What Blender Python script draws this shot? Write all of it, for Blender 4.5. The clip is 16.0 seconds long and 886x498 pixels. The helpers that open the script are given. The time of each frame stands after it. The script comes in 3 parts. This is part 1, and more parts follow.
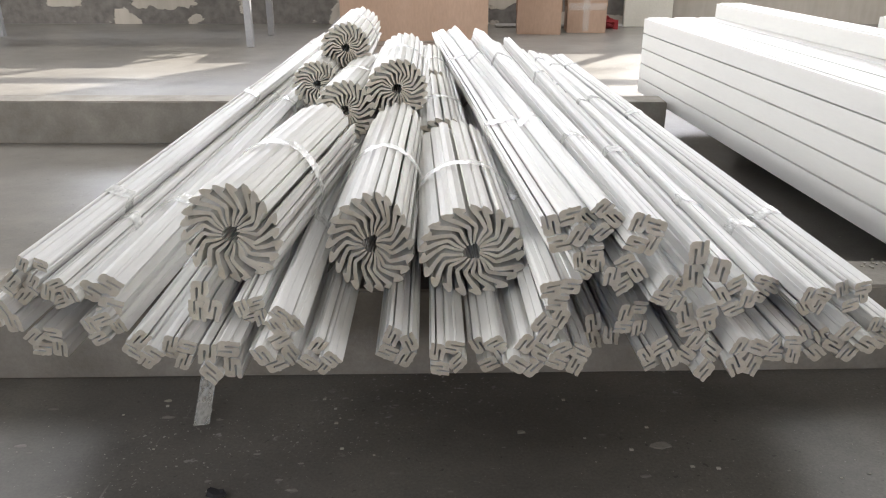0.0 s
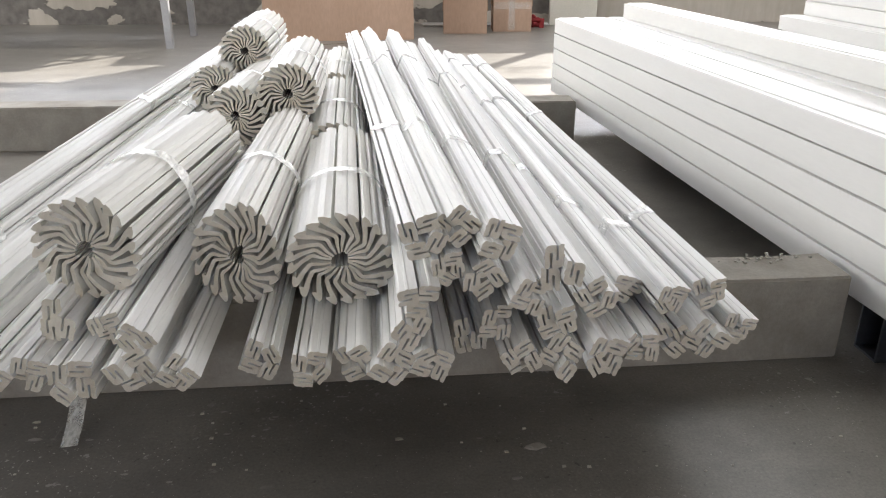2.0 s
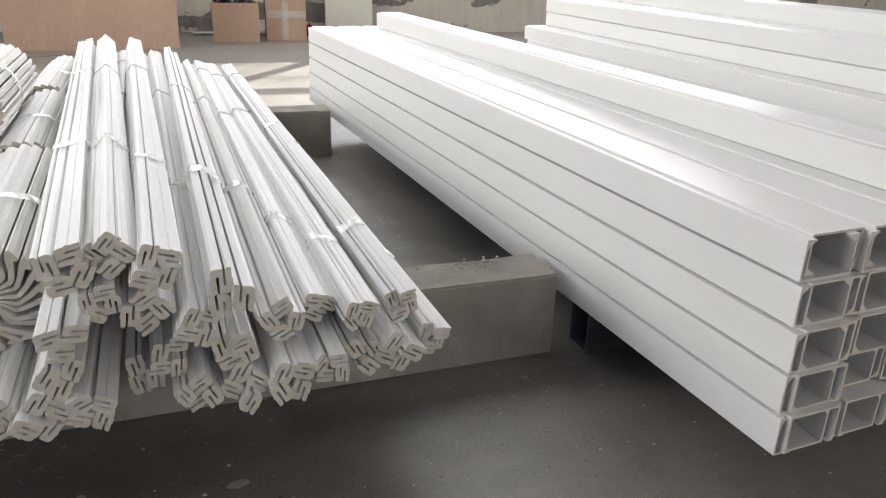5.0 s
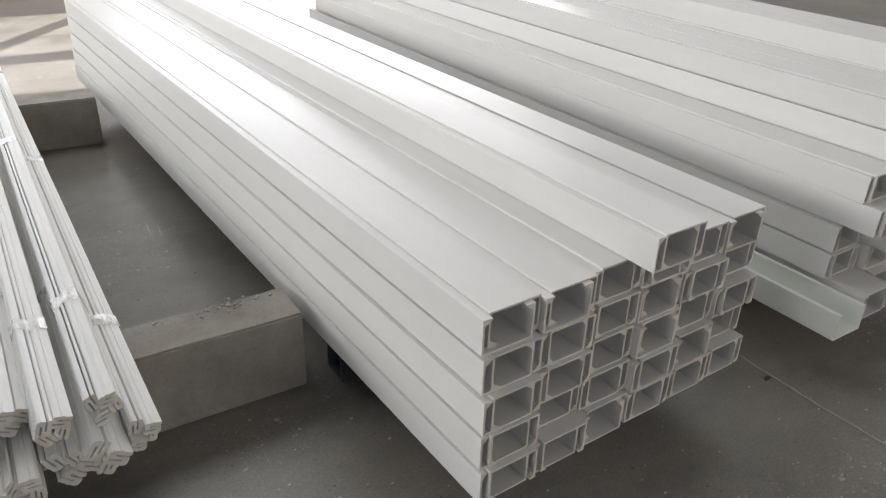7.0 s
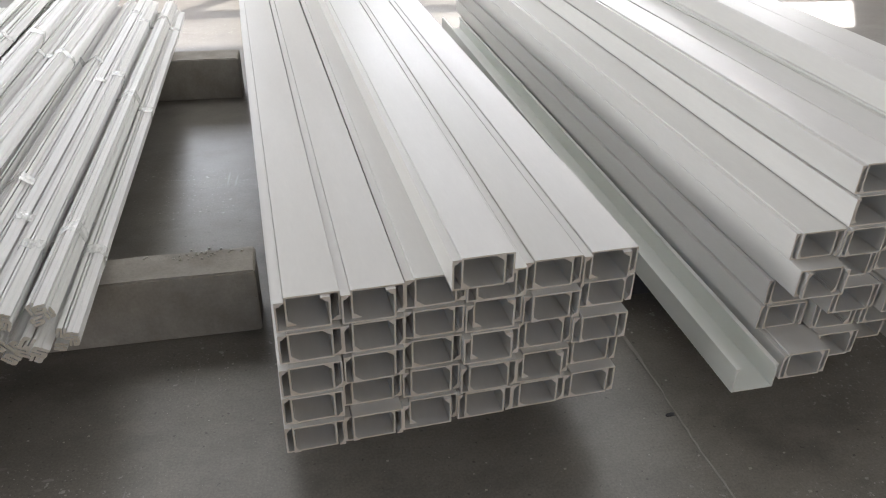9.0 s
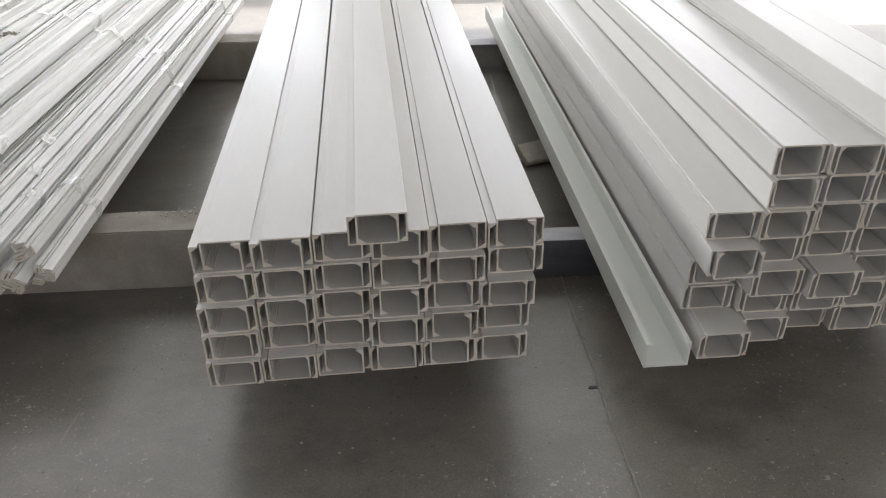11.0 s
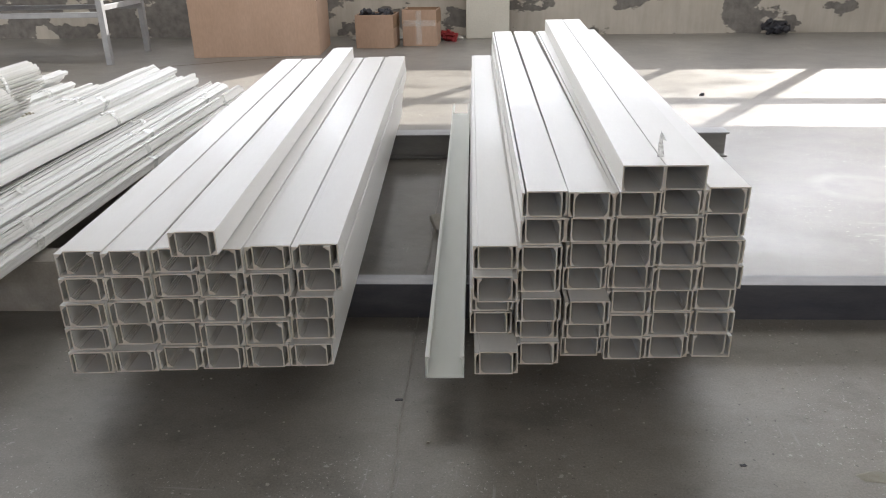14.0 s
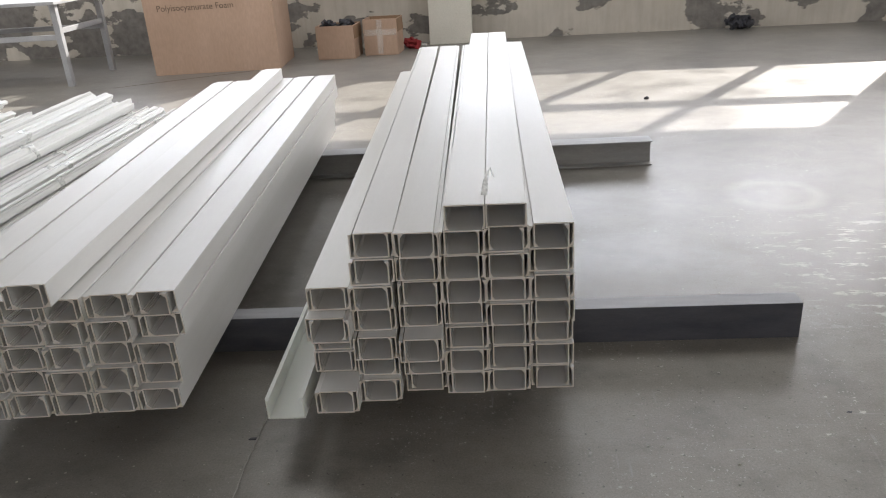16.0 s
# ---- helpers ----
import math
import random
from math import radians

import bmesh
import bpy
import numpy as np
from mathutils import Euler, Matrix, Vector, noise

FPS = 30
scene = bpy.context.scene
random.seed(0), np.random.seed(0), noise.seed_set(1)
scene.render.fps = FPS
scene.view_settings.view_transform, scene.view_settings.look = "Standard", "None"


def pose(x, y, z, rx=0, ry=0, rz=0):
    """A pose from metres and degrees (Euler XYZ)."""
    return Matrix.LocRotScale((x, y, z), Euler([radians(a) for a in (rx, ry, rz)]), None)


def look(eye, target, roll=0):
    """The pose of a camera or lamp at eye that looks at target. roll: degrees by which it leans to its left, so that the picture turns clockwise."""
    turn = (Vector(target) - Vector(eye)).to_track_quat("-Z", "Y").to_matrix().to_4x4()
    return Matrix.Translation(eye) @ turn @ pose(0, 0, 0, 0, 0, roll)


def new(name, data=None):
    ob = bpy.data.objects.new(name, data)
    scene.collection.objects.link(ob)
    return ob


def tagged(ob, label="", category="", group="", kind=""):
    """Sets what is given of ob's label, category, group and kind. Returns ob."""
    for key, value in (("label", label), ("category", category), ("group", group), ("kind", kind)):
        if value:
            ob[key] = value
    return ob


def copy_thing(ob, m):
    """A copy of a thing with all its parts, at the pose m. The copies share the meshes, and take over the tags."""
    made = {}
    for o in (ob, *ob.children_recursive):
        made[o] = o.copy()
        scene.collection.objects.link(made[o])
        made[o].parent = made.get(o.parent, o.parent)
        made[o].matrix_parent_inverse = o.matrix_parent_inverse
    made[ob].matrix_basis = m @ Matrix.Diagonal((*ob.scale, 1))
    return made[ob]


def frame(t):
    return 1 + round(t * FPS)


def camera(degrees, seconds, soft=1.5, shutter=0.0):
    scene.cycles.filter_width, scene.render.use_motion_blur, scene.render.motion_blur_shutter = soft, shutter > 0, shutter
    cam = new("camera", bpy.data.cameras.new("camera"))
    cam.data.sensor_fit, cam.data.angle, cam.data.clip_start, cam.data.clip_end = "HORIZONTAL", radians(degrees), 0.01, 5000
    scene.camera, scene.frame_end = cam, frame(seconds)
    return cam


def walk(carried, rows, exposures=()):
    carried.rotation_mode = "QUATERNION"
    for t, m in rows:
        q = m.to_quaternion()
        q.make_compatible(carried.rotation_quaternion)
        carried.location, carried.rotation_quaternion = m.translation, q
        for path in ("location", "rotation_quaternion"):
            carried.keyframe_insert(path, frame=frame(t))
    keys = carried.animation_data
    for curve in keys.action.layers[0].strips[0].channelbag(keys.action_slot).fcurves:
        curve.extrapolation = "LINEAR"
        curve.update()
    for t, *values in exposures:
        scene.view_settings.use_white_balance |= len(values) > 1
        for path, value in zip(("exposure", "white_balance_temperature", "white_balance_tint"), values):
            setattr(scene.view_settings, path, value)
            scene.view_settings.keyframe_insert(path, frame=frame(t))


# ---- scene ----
cam = camera(60.8, 16.0, soft=1.1)
METRES, EYE, TILT, LEAN, TURN = 4.000, 0.9572, -91.038, -9.253, 2.843
ROWS = [
    (0.0, 0.0, 0.0, 0.0, 9.47, 69.11, 3.65),
    (0.5, 0.0103, 0.0, -0.0, 9.52, 69.14, 4.72),
    (1.0, 0.021, 0.0009, 0.0009, 9.5, 69.1, 5.81),
    (1.5, 0.0295, 0.0021, 0.0005, 9.44, 69.0, 6.87),
    (2.0, 0.0389, 0.0028, -0.0005, 9.45, 68.97, 8.02),
    (2.5, 0.0501, 0.0051, 0.0006, 9.38, 68.9, 9.23),
    (3.0, 0.0618, 0.0086, 0.0038, 9.24, 68.75, 10.69),
    (3.5, 0.0747, 0.0108, 0.0064, 8.84, 68.62, 13.0),
    (6.0, 0.1308, 0.0201, 0.0012, 8.92, 69.29, 30.4),
    (6.5, 0.1573, 0.0141, 0.0041, 9.6, 68.11, 33.84),
    (7.0, 0.1897, -0.0442, -0.0026, 8.22, 62.77, 34.66),
    (7.5, 0.2204, -0.0829, -0.0169, 7.56, 59.01, 31.29),
    (8.0, 0.2439, -0.0871, -0.051, 8.78, 59.59, 22.92),
    (8.5, 0.3156, -0.0903, -0.1022, 8.64, 60.79, 17.75),
    (9.0, 0.3733, -0.0635, -0.1251, 8.94, 59.97, 14.34),
    (11.5, 0.4843, -0.0402, -0.1911, 9.59, 59.89, 4.68),
    (12.0, 0.4886, -0.0244, -0.205, 8.71, 61.3, 3.4),
    (12.5, 0.5169, -0.013, -0.2494, 8.8, 64.51, 1.81),
    (13.0, 0.5619, -0.0105, -0.3003, 9.51, 66.56, 0.71),
    (13.5, 0.6004, -0.0111, -0.3142, 10.3, 67.64, 0.04),
    (14.0, 0.6642, -0.0038, -0.3116, 10.47, 68.05, -0.23),
    (14.5, 0.7128, -0.0001, -0.3103, 10.84, 67.85, -0.71),
    (15.0, 0.7443, 0.0015, -0.3073, 11.53, 67.72, -1.06),
    (15.5, 0.7731, -0.0033, -0.3033, 12.15, 67.81, -0.9),
    (16.0, 0.8027, -0.0086, -0.3037, 12.6, 67.83, -0.16),
]
walk(cam, [(t, pose(0, 0, EYE, TILT, LEAN, TURN) @ pose(METRES * x, METRES * y, METRES * z, 90 + pitch, roll, yaw)) for t, x, y, z, yaw, pitch, roll in ROWS], exposures=((0.0, 1.57, 6400, 12), (6.0, 1.44, 6400, 12), (8.0, 1.25, 6400, 12), (9.0, 1.22, 6400, 12), (11.5, 1.34, 6400, 12), (14.0, 1.22, 6400, 12), (16.0, 1.14, 6400, 12)))

import functools

# ---- world, sun, windows' light, added fill lamps ----
SUN_DIR = Vector((0.585 * math.cos(radians(32)), 0.811 * math.cos(radians(32)), math.sin(radians(32)))).normalized()
world = bpy.data.worlds.new("sky")
scene.world = world
world.use_nodes = True
wn = world.node_tree.nodes
sky = wn.new("ShaderNodeTexSky")
sky.sky_type, sky.sun_disc = "NISHITA", False
sky.sun_elevation, sky.sun_rotation = radians(32), math.atan2(SUN_DIR.x, SUN_DIR.y)
world.node_tree.links.new(sky.outputs[0], wn["Background"].inputs[0])
wn["Background"].inputs[1].default_value = 0.12
sun = new("sun", bpy.data.lights.new("sun", "SUN"))
sun.data.energy, sun.data.angle, sun.data.color = 4.8, radians(0.5), (1.0, 0.95, 0.87)
sun.matrix_basis = look(SUN_DIR * 30, (0, 0, 0))

# the hall stands turned a little against the beams; u runs along the back wall, v is depth from it
ROOM = pose(0, 10.25, 0, 0, 0, -3)
SILL, RAIL, HEAD = 2.2, 3.29, 3.98
BACK_PANES = [(9.40, 8.28), (8.05, 6.80), (6.57, 5.35), (5.12, 3.90), (3.67, 2.45), (0.83, -0.40), (-0.63, -1.88), (-2.10, -3.35), (-3.58, -4.80)]


def area_lamp(name, u, v, z, w, h, turn, watts, colour=(0.98, 0.985, 1.0)):
    lamp = new(name, bpy.data.lights.new(name, "AREA"))
    lamp.data.shape, lamp.data.size, lamp.data.size_y = "RECTANGLE", w, h
    lamp.data.energy, lamp.data.color = watts, colour
    lamp.matrix_basis = ROOM @ pose(u, v, z, -90, 0, turn)
    return lamp


area_lamp("daylight_back_a", 5.93, 0.10, 3.09, 6.9, 1.75, 0, 126)
area_lamp("daylight_back_b", -1.98, 0.10, 3.09, 5.6, 1.75, 0, 105)
# Fill lamps added in assumed, unseen openings to brighten ends and sides.
area_lamp("fill_front", 5.5, -17.95, 3.6, 10.5, 1.6, 180, 84, (1.0, 0.87, 0.72))
area_lamp("fill_left", -8.95, -8.0, 3.5, 9.0, 1.6, 90, 265, (1.0, 0.97, 0.92))
area_lamp("fill_right", 13.95, -9.0, 3.5, 9.0, 1.6, -90, 110, (1.0, 0.96, 0.89))
# Overhead fill lamp, added to brighten tops and floor; no roof light is known.
roof_fill = new("fill_roof", bpy.data.lights.new("fill_roof", "AREA"))
roof_fill.data.shape, roof_fill.data.size, roof_fill.data.size_y, roof_fill.data.energy, roof_fill.data.color = "RECTANGLE", 16.0, 2.4, 138, (1.0, 0.99, 0.975)
roof_fill.matrix_basis = ROOM @ pose(2.0, -4.4, 5.15)


# ---- materials ----
def nodes_of(name):
    m = bpy.data.materials.new(name)
    m.use_nodes = True
    return m, m.node_tree.nodes, m.node_tree.links, m.node_tree.nodes["Principled BSDF"]


def noise_node(nt, links, scale, detail=4.0, rough=0.6, stretch=None):
    tc = nt.new("ShaderNodeTexCoord")
    mp = nt.new("ShaderNodeMapping")
    if stretch:
        mp.inputs["Scale"].default_value = stretch
    links.new(tc.outputs["Object"], mp.inputs["Vector"])
    n = nt.new("ShaderNodeTexNoise")
    n.inputs["Scale"].default_value, n.inputs["Detail"].default_value, n.inputs["Roughness"].default_value = scale, detail, rough
    links.new(mp.outputs[0], n.inputs["Vector"])
    return n


def ramp(nt, links, src, stops):
    r = nt.new("ShaderNodeValToRGB")
    el = r.color_ramp.elements
    while len(el) < len(stops):
        el.new(0.5)
    for e, (p, c) in zip(el, stops):
        e.position = p
        e.color = (*c, 1) if len(c) == 3 else c
    links.new(src, r.inputs[0])
    return r


def mixed(nt, links, kind, fac, a, b):
    m = nt.new("ShaderNodeMix")
    m.data_type, m.blend_type = "RGBA", kind
    if isinstance(fac, float):
        m.inputs[0].default_value = fac
    else:
        links.new(fac, m.inputs[0])
    for s, k in ((a, 6), (b, 7)):
        if isinstance(s, tuple):
            m.inputs[k].default_value = (*s, 1)
        else:
            links.new(s, m.inputs[k])
    return m.outputs[2]


def bumped(nt, links, bsdf, height, strength, dist=0.002):
    b = nt.new("ShaderNodeBump")
    b.inputs["Strength"].default_value, b.inputs["Distance"].default_value = strength, dist
    links.new(height, b.inputs["Height"])
    links.new(b.outputs[0], bsdf.inputs["Normal"])


def surface(name, dark, light, scale, rough, bump=0.2, metal=0.0, stretch=None, fine=None, spread=0.0, dist=0.002, rough_to=None, grain_dark=0.86, spec=0.4):
    """A mottled surface: coarse variation between two colours, fine grain over it, relief."""
    m, nt, links, b = nodes_of(name)
    coarse = noise_node(nt, links, scale, 5, 0.6, stretch)
    col = ramp(nt, links, coarse.outputs[0], [(0.3, dark), (0.7, light)]).outputs[0]
    grain = noise_node(nt, links, fine or scale * 25, 3, 0.7, stretch)
    shade = ramp(nt, links, grain.outputs[0], [(0.3, (grain_dark,) * 3), (0.7, (1, 1, 1))]).outputs[0]
    col = mixed(nt, links, "MULTIPLY", 1.0, col, shade)
    if spread:
        info = nt.new("ShaderNodeObjectInfo")
        tint = ramp(nt, links, info.outputs["Random"], [(0.0, (1 - spread, 1 - spread, 1 - spread * 1.25)), (1.0, (1, 1, 1))]).outputs[0]
        col = mixed(nt, links, "MULTIPLY", 1.0, col, tint)
    links.new(col, b.inputs["Base Color"])
    b.inputs["Metallic"].default_value = metal
    b.inputs["Specular IOR Level"].default_value = spec
    if rough_to:
        rr = ramp(nt, links, coarse.outputs[0], [(0.3, (rough,) * 3), (0.7, (rough_to,) * 3)])
        links.new(rr.outputs[0], b.inputs["Roughness"])
    else:
        b.inputs["Roughness"].default_value = rough
    bumped(nt, links, b, grain.outputs[0], bump, dist)
    return m


FRP = surface("white_fibreglass", (0.722, 0.714, 0.690), (0.772, 0.765, 0.742), 2.2, 0.30, 0.02, stretch=(4, 0.8, 4), fine=26, spread=0.05, rough_to=0.44, grain_dark=0.97, spec=0.2)
FRP_END = surface("sawn_fibreglass_end", (0.74, 0.685, 0.605), (0.84, 0.79, 0.715), 40, 0.75, 0.5, fine=400, spread=0.08)
PVC = surface("white_profile", (0.84, 0.84, 0.825), (0.91, 0.908, 0.895), 2.5, 0.42, 0.05, stretch=(6, 0.5, 6), fine=40, spread=0.07, rough_to=0.58, grain_dark=0.945, spec=0.18)
PVC_END = surface("sawn_profile_end", (0.72, 0.675, 0.585), (0.83, 0.785, 0.70), 60, 0.7, 0.5, fine=500, spread=0.08)
BLADE = surface("cream_white_blade", (0.77, 0.76, 0.725), (0.87, 0.86, 0.83), 2.5, 0.40, 0.05, stretch=(6, 0.6, 6), fine=40, spread=0.09, rough_to=0.58, grain_dark=0.91, spec=0.2)
CONCRETE = surface("cast_concrete", (0.26, 0.238, 0.205), (0.43, 0.405, 0.36), 5.0, 0.85, 0.5, fine=90, dist=0.003)
STEEL = surface("dark_painted_steel", (0.075, 0.078, 0.092), (0.130, 0.135, 0.152), 3.0, 0.42, 0.25, metal=0.2, stretch=(1, 4, 4), fine=60)
ROOF_STRIP = surface("assumed_roof_strip", (0.7, 0.72, 0.7), (0.8, 0.82, 0.8), 1, 0.6, 0.1)
STEEL_GREY = surface("grey_rolled_steel", (0.30, 0.295, 0.285), (0.42, 0.415, 0.40), 3.0, 0.5, 0.3, metal=0.1, stretch=(1, 4, 4), fine=60)
STEEL_TOP = surface("light_grey_steel", (0.34, 0.345, 0.36), (0.46, 0.465, 0.48), 4.0, 0.6, 0.3, metal=0.15, stretch=(1, 5, 5), fine=80)
CARTON = surface("brown_cardboard", (0.40, 0.27, 0.19), (0.49, 0.34, 0.25), 1.2, 0.8, 0.2, stretch=(1, 1, 0.3), fine=40)
CARTON_IN = surface("dark_cardboard_inside", (0.24, 0.15, 0.09), (0.31, 0.20, 0.12), 2, 0.85, 0.2)
BENCH = surface("grey_bench_paint", (0.31, 0.31, 0.315), (0.43, 0.43, 0.435), 3, 0.5, 0.2)
CREAM = surface("cream_board", (0.60, 0.57, 0.49), (0.68, 0.65, 0.57), 2, 0.6, 0.15)
DARK = surface("black_plastic", (0.02, 0.02, 0.024), (0.05, 0.05, 0.06), 8, 0.5, 0.3)
INK = surface("dark_brown_ink", (0.10, 0.07, 0.05), (0.14, 0.10, 0.07), 20, 0.8, 0.1)
RED = surface("red_cloth", (0.20, 0.015, 0.02), (0.30, 0.03, 0.03), 9, 0.8, 0.4)
PALE = surface("pale_pvc_pipe", (0.5, 0.49, 0.46), (0.6, 0.59, 0.56), 4, 0.5, 0.2)
# Walls and ceiling out of view: dark colours set to cut bounced light.
UNSEEN_WALL = surface("unseen_wall_dark_paint", (0.20, 0.18, 0.155), (0.28, 0.255, 0.22), 0.7, 0.9, 0.3)
CEIL = surface("unseen_ceiling_dark_sheet", (0.17, 0.168, 0.165), (0.23, 0.228, 0.225), 0.6, 0.85, 0.2)
CRACK = surface("pale_joint_filler", (0.30, 0.285, 0.255), (0.46, 0.44, 0.40), 9, 0.9, 0.4)
GRIT = surface("pale_plaster_grit", (0.48, 0.46, 0.41), (0.62, 0.6, 0.55), 30, 0.9, 0.4, spread=0.3)


FLAKE = surface("trodden_plaster", (0.20, 0.19, 0.175), (0.36, 0.345, 0.32), 9, 0.85, 0.3)


def translucent_material():
    """Thin glass fibre plastic with a green cast that lets some light through."""
    m, nt, links, b = nodes_of("translucent_fibreglass")
    n = noise_node(nt, links, 2.0, 5, 0.6, (4, 0.8, 4))
    col = ramp(nt, links, n.outputs[0], [(0.3, (0.81, 0.835, 0.785)), (0.7, (0.87, 0.89, 0.845))]).outputs[0]
    links.new(col, b.inputs["Base Color"])
    b.inputs["Roughness"].default_value, b.inputs["Specular IOR Level"].default_value = 0.4, 0.25
    thin = nt.new("ShaderNodeBsdfTranslucent")
    links.new(col, thin.inputs["Color"])
    both = nt.new("ShaderNodeMixShader")
    both.inputs[0].default_value = 0.10
    links.new(b.outputs[0], both.inputs[1])
    links.new(thin.outputs[0], both.inputs[2])
    links.new(both.outputs[0], nt["Material Output"].inputs["Surface"])
    return m


FRP_CLEAR = translucent_material()


def film_material(name, alpha):
    m, nt, links, b = nodes_of(name)
    b.inputs["Base Color"].default_value = (0.93, 0.94, 0.91, 1)
    b.inputs["Roughness"].default_value = 0.16
    n = noise_node(nt, links, 70, 3, 0.6, (1, 0.35, 1))
    r = ramp(nt, links, n.outputs[0], [(0.35, (alpha * 0.45,) * 3), (0.62, (alpha,) * 3)])
    links.new(r.outputs[0], b.inputs["Alpha"])
    bumped(nt, links, b, n.outputs[0], 0.9, 0.004)
    return m


FILM = film_material("clear_wrap_film", 0.85)
STRIP = film_material("clear_plastic_strip", 0.42)
TAPE = film_material("clear_parcel_tape", 0.16)


def floor_material():
    m, nt, links, b = nodes_of("worn_concrete_floor")
    big = noise_node(nt, links, 0.55, 5, 0.55)
    col = ramp(nt, links, big.outputs[0], [(0.25, (0.172, 0.162, 0.147)), (0.75, (0.262, 0.250, 0.228))]).outputs[0]
    smear = noise_node(nt, links, 2.2, 6, 0.62, (1, 1.15, 1))
    col = mixed(nt, links, "MULTIPLY", 1.0, col, ramp(nt, links, smear.outputs[0], [(0.34, (0.70, 0.695, 0.685)), (0.47, (0.97, 0.96, 0.945)), (0.7, (1.05, 1.035, 1.01))]).outputs[0])
    fine = noise_node(nt, links, 150, 3, 0.7)
    col = mixed(nt, links, "MULTIPLY", 1.0, col, ramp(nt, links, fine.outputs[0], [(0.25, (0.70, 0.70, 0.70)), (0.75, (1.14, 1.14, 1.13))]).outputs[0])
    spots = noise_node(nt, links, 34, 3, 0.6)
    where = noise_node(nt, links, 1.7, 3, 0.5)
    s1 = ramp(nt, links, spots.outputs[0], [(0.64, (0, 0, 0)), (0.69, (1, 1, 1))]).outputs[0]
    s2 = ramp(nt, links, where.outputs[0], [(0.48, (0, 0, 0)), (0.62, (0.8, 0.8, 0.8))]).outputs[0]
    both = mixed(nt, links, "MULTIPLY", 1.0, s1, s2)
    col = mixed(nt, links, "MIX", both, col, (0.52, 0.50, 0.47))
    rub = noise_node(nt, links, 4.2, 7, 0.75, (0.9, 1.2, 1))
    col = mixed(nt, links, "MULTIPLY", 1.0, col, ramp(nt, links, rub.outputs[0], [(0.38, (0.86, 0.855, 0.85)), (0.53, (1, 1, 1)), (0.70, (1.14, 1.13, 1.11))]).outputs[0])
    tc = nt.new("ShaderNodeTexCoord")

    def near(u, v, stops):
        d = nt.new("ShaderNodeVectorMath")
        d.operation = "DISTANCE"
        links.new(tc.outputs["Object"], d.inputs[0])
        d.inputs[1].default_value = (u, v, 0)
        return ramp(nt, links, d.outputs["Value"], stops).outputs[0]
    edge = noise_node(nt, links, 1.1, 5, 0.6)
    # Shade in front of the bundle pile, put into the floor colour.
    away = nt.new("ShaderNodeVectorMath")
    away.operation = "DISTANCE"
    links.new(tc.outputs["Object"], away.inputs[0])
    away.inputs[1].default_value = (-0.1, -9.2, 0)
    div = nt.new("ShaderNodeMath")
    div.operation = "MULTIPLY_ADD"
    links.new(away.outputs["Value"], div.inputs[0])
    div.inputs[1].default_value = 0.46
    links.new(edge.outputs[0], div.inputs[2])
    shaded = ramp(nt, links, div.outputs[0], [(0.62, (0.60, 0.605, 0.615)), (0.92, (1, 1, 1))]).outputs[0]
    col = mixed(nt, links, "MULTIPLY", 1.0, col, shaded)
    # Floor colour up to a quarter paler around this point, with a noisy border.
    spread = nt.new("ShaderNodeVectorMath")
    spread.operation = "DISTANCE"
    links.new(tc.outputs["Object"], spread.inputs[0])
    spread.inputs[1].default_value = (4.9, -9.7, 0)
    pale_far = nt.new("ShaderNodeMath")
    pale_far.operation = "MULTIPLY_ADD"
    links.new(spread.outputs["Value"], pale_far.inputs[0])
    pale_far.inputs[1].default_value = 0.2
    links.new(edge.outputs[0], pale_far.inputs[2])
    pale = ramp(nt, links, pale_far.outputs[0], [(0.66, (1.25, 1.235, 1.20)), (1.0, (1, 1, 1))]).outputs[0]
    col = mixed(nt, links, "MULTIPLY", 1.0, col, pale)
    ring = near(5.21, -6.84, [(0.0, (0.20,) * 3), (0.16, (0.14,) * 3), (0.22, (0.34,) * 3), (0.30, (0, 0, 0))])
    patchy = ramp(nt, links, smear.outputs[0], [(0.3, (0.1,) * 3), (0.6, (0.9,) * 3)]).outputs[0]
    col = mixed(nt, links, "MIX", mixed(nt, links, "MULTIPLY", 1.0, ring, patchy), col, (0.62, 0.60, 0.56))
    scuff = noise_node(nt, links, 11, 6, 0.7, (0.6, 1.6, 1))
    lines = ramp(nt, links, scuff.outputs[0], [(0.55, (0, 0, 0)), (0.60, (0.85,) * 3)]).outputs[0]
    area = near(5.75, -7.9, [(0.35, (1, 1, 1)), (1.0, (0, 0, 0))])
    col = mixed(nt, links, "MIX", mixed(nt, links, "MULTIPLY", 1.0, lines, area), col, (0.72, 0.70, 0.66))
    dust = noise_node(nt, links, 95, 2, 0.5)
    dots = ramp(nt, links, dust.outputs[0], [(0.66, (0, 0, 0)), (0.70, (0.85,) * 3)]).outputs[0]
    col = mixed(nt, links, "MIX", mixed(nt, links, "MULTIPLY", 1.0, dots, s2), col, (0.55, 0.53, 0.50))
    for turn in (1, 0):
        hair = noise_node(nt, links, 48, 2, 0.45, (0.05, 1, 1) if turn else (0.9, 0.06, 1))
        hairs = ramp(nt, links, hair.outputs[0], [(0.70, (0, 0, 0)), (0.73, (0.55,) * 3)]).outputs[0]
        col = mixed(nt, links, "MIX", mixed(nt, links, "MULTIPLY", 1.0, hairs, s2), col, (0.40, 0.39, 0.37))
    specks = noise_node(nt, links, 210, 1, 0.4)
    fleck = ramp(nt, links, specks.outputs[0], [(0.755, (0, 0, 0)), (0.785, (0.6,) * 3)]).outputs[0]
    col = mixed(nt, links, "MIX", fleck, col, (0.50, 0.49, 0.46))
    pits = noise_node(nt, links, 60, 2, 0.5)
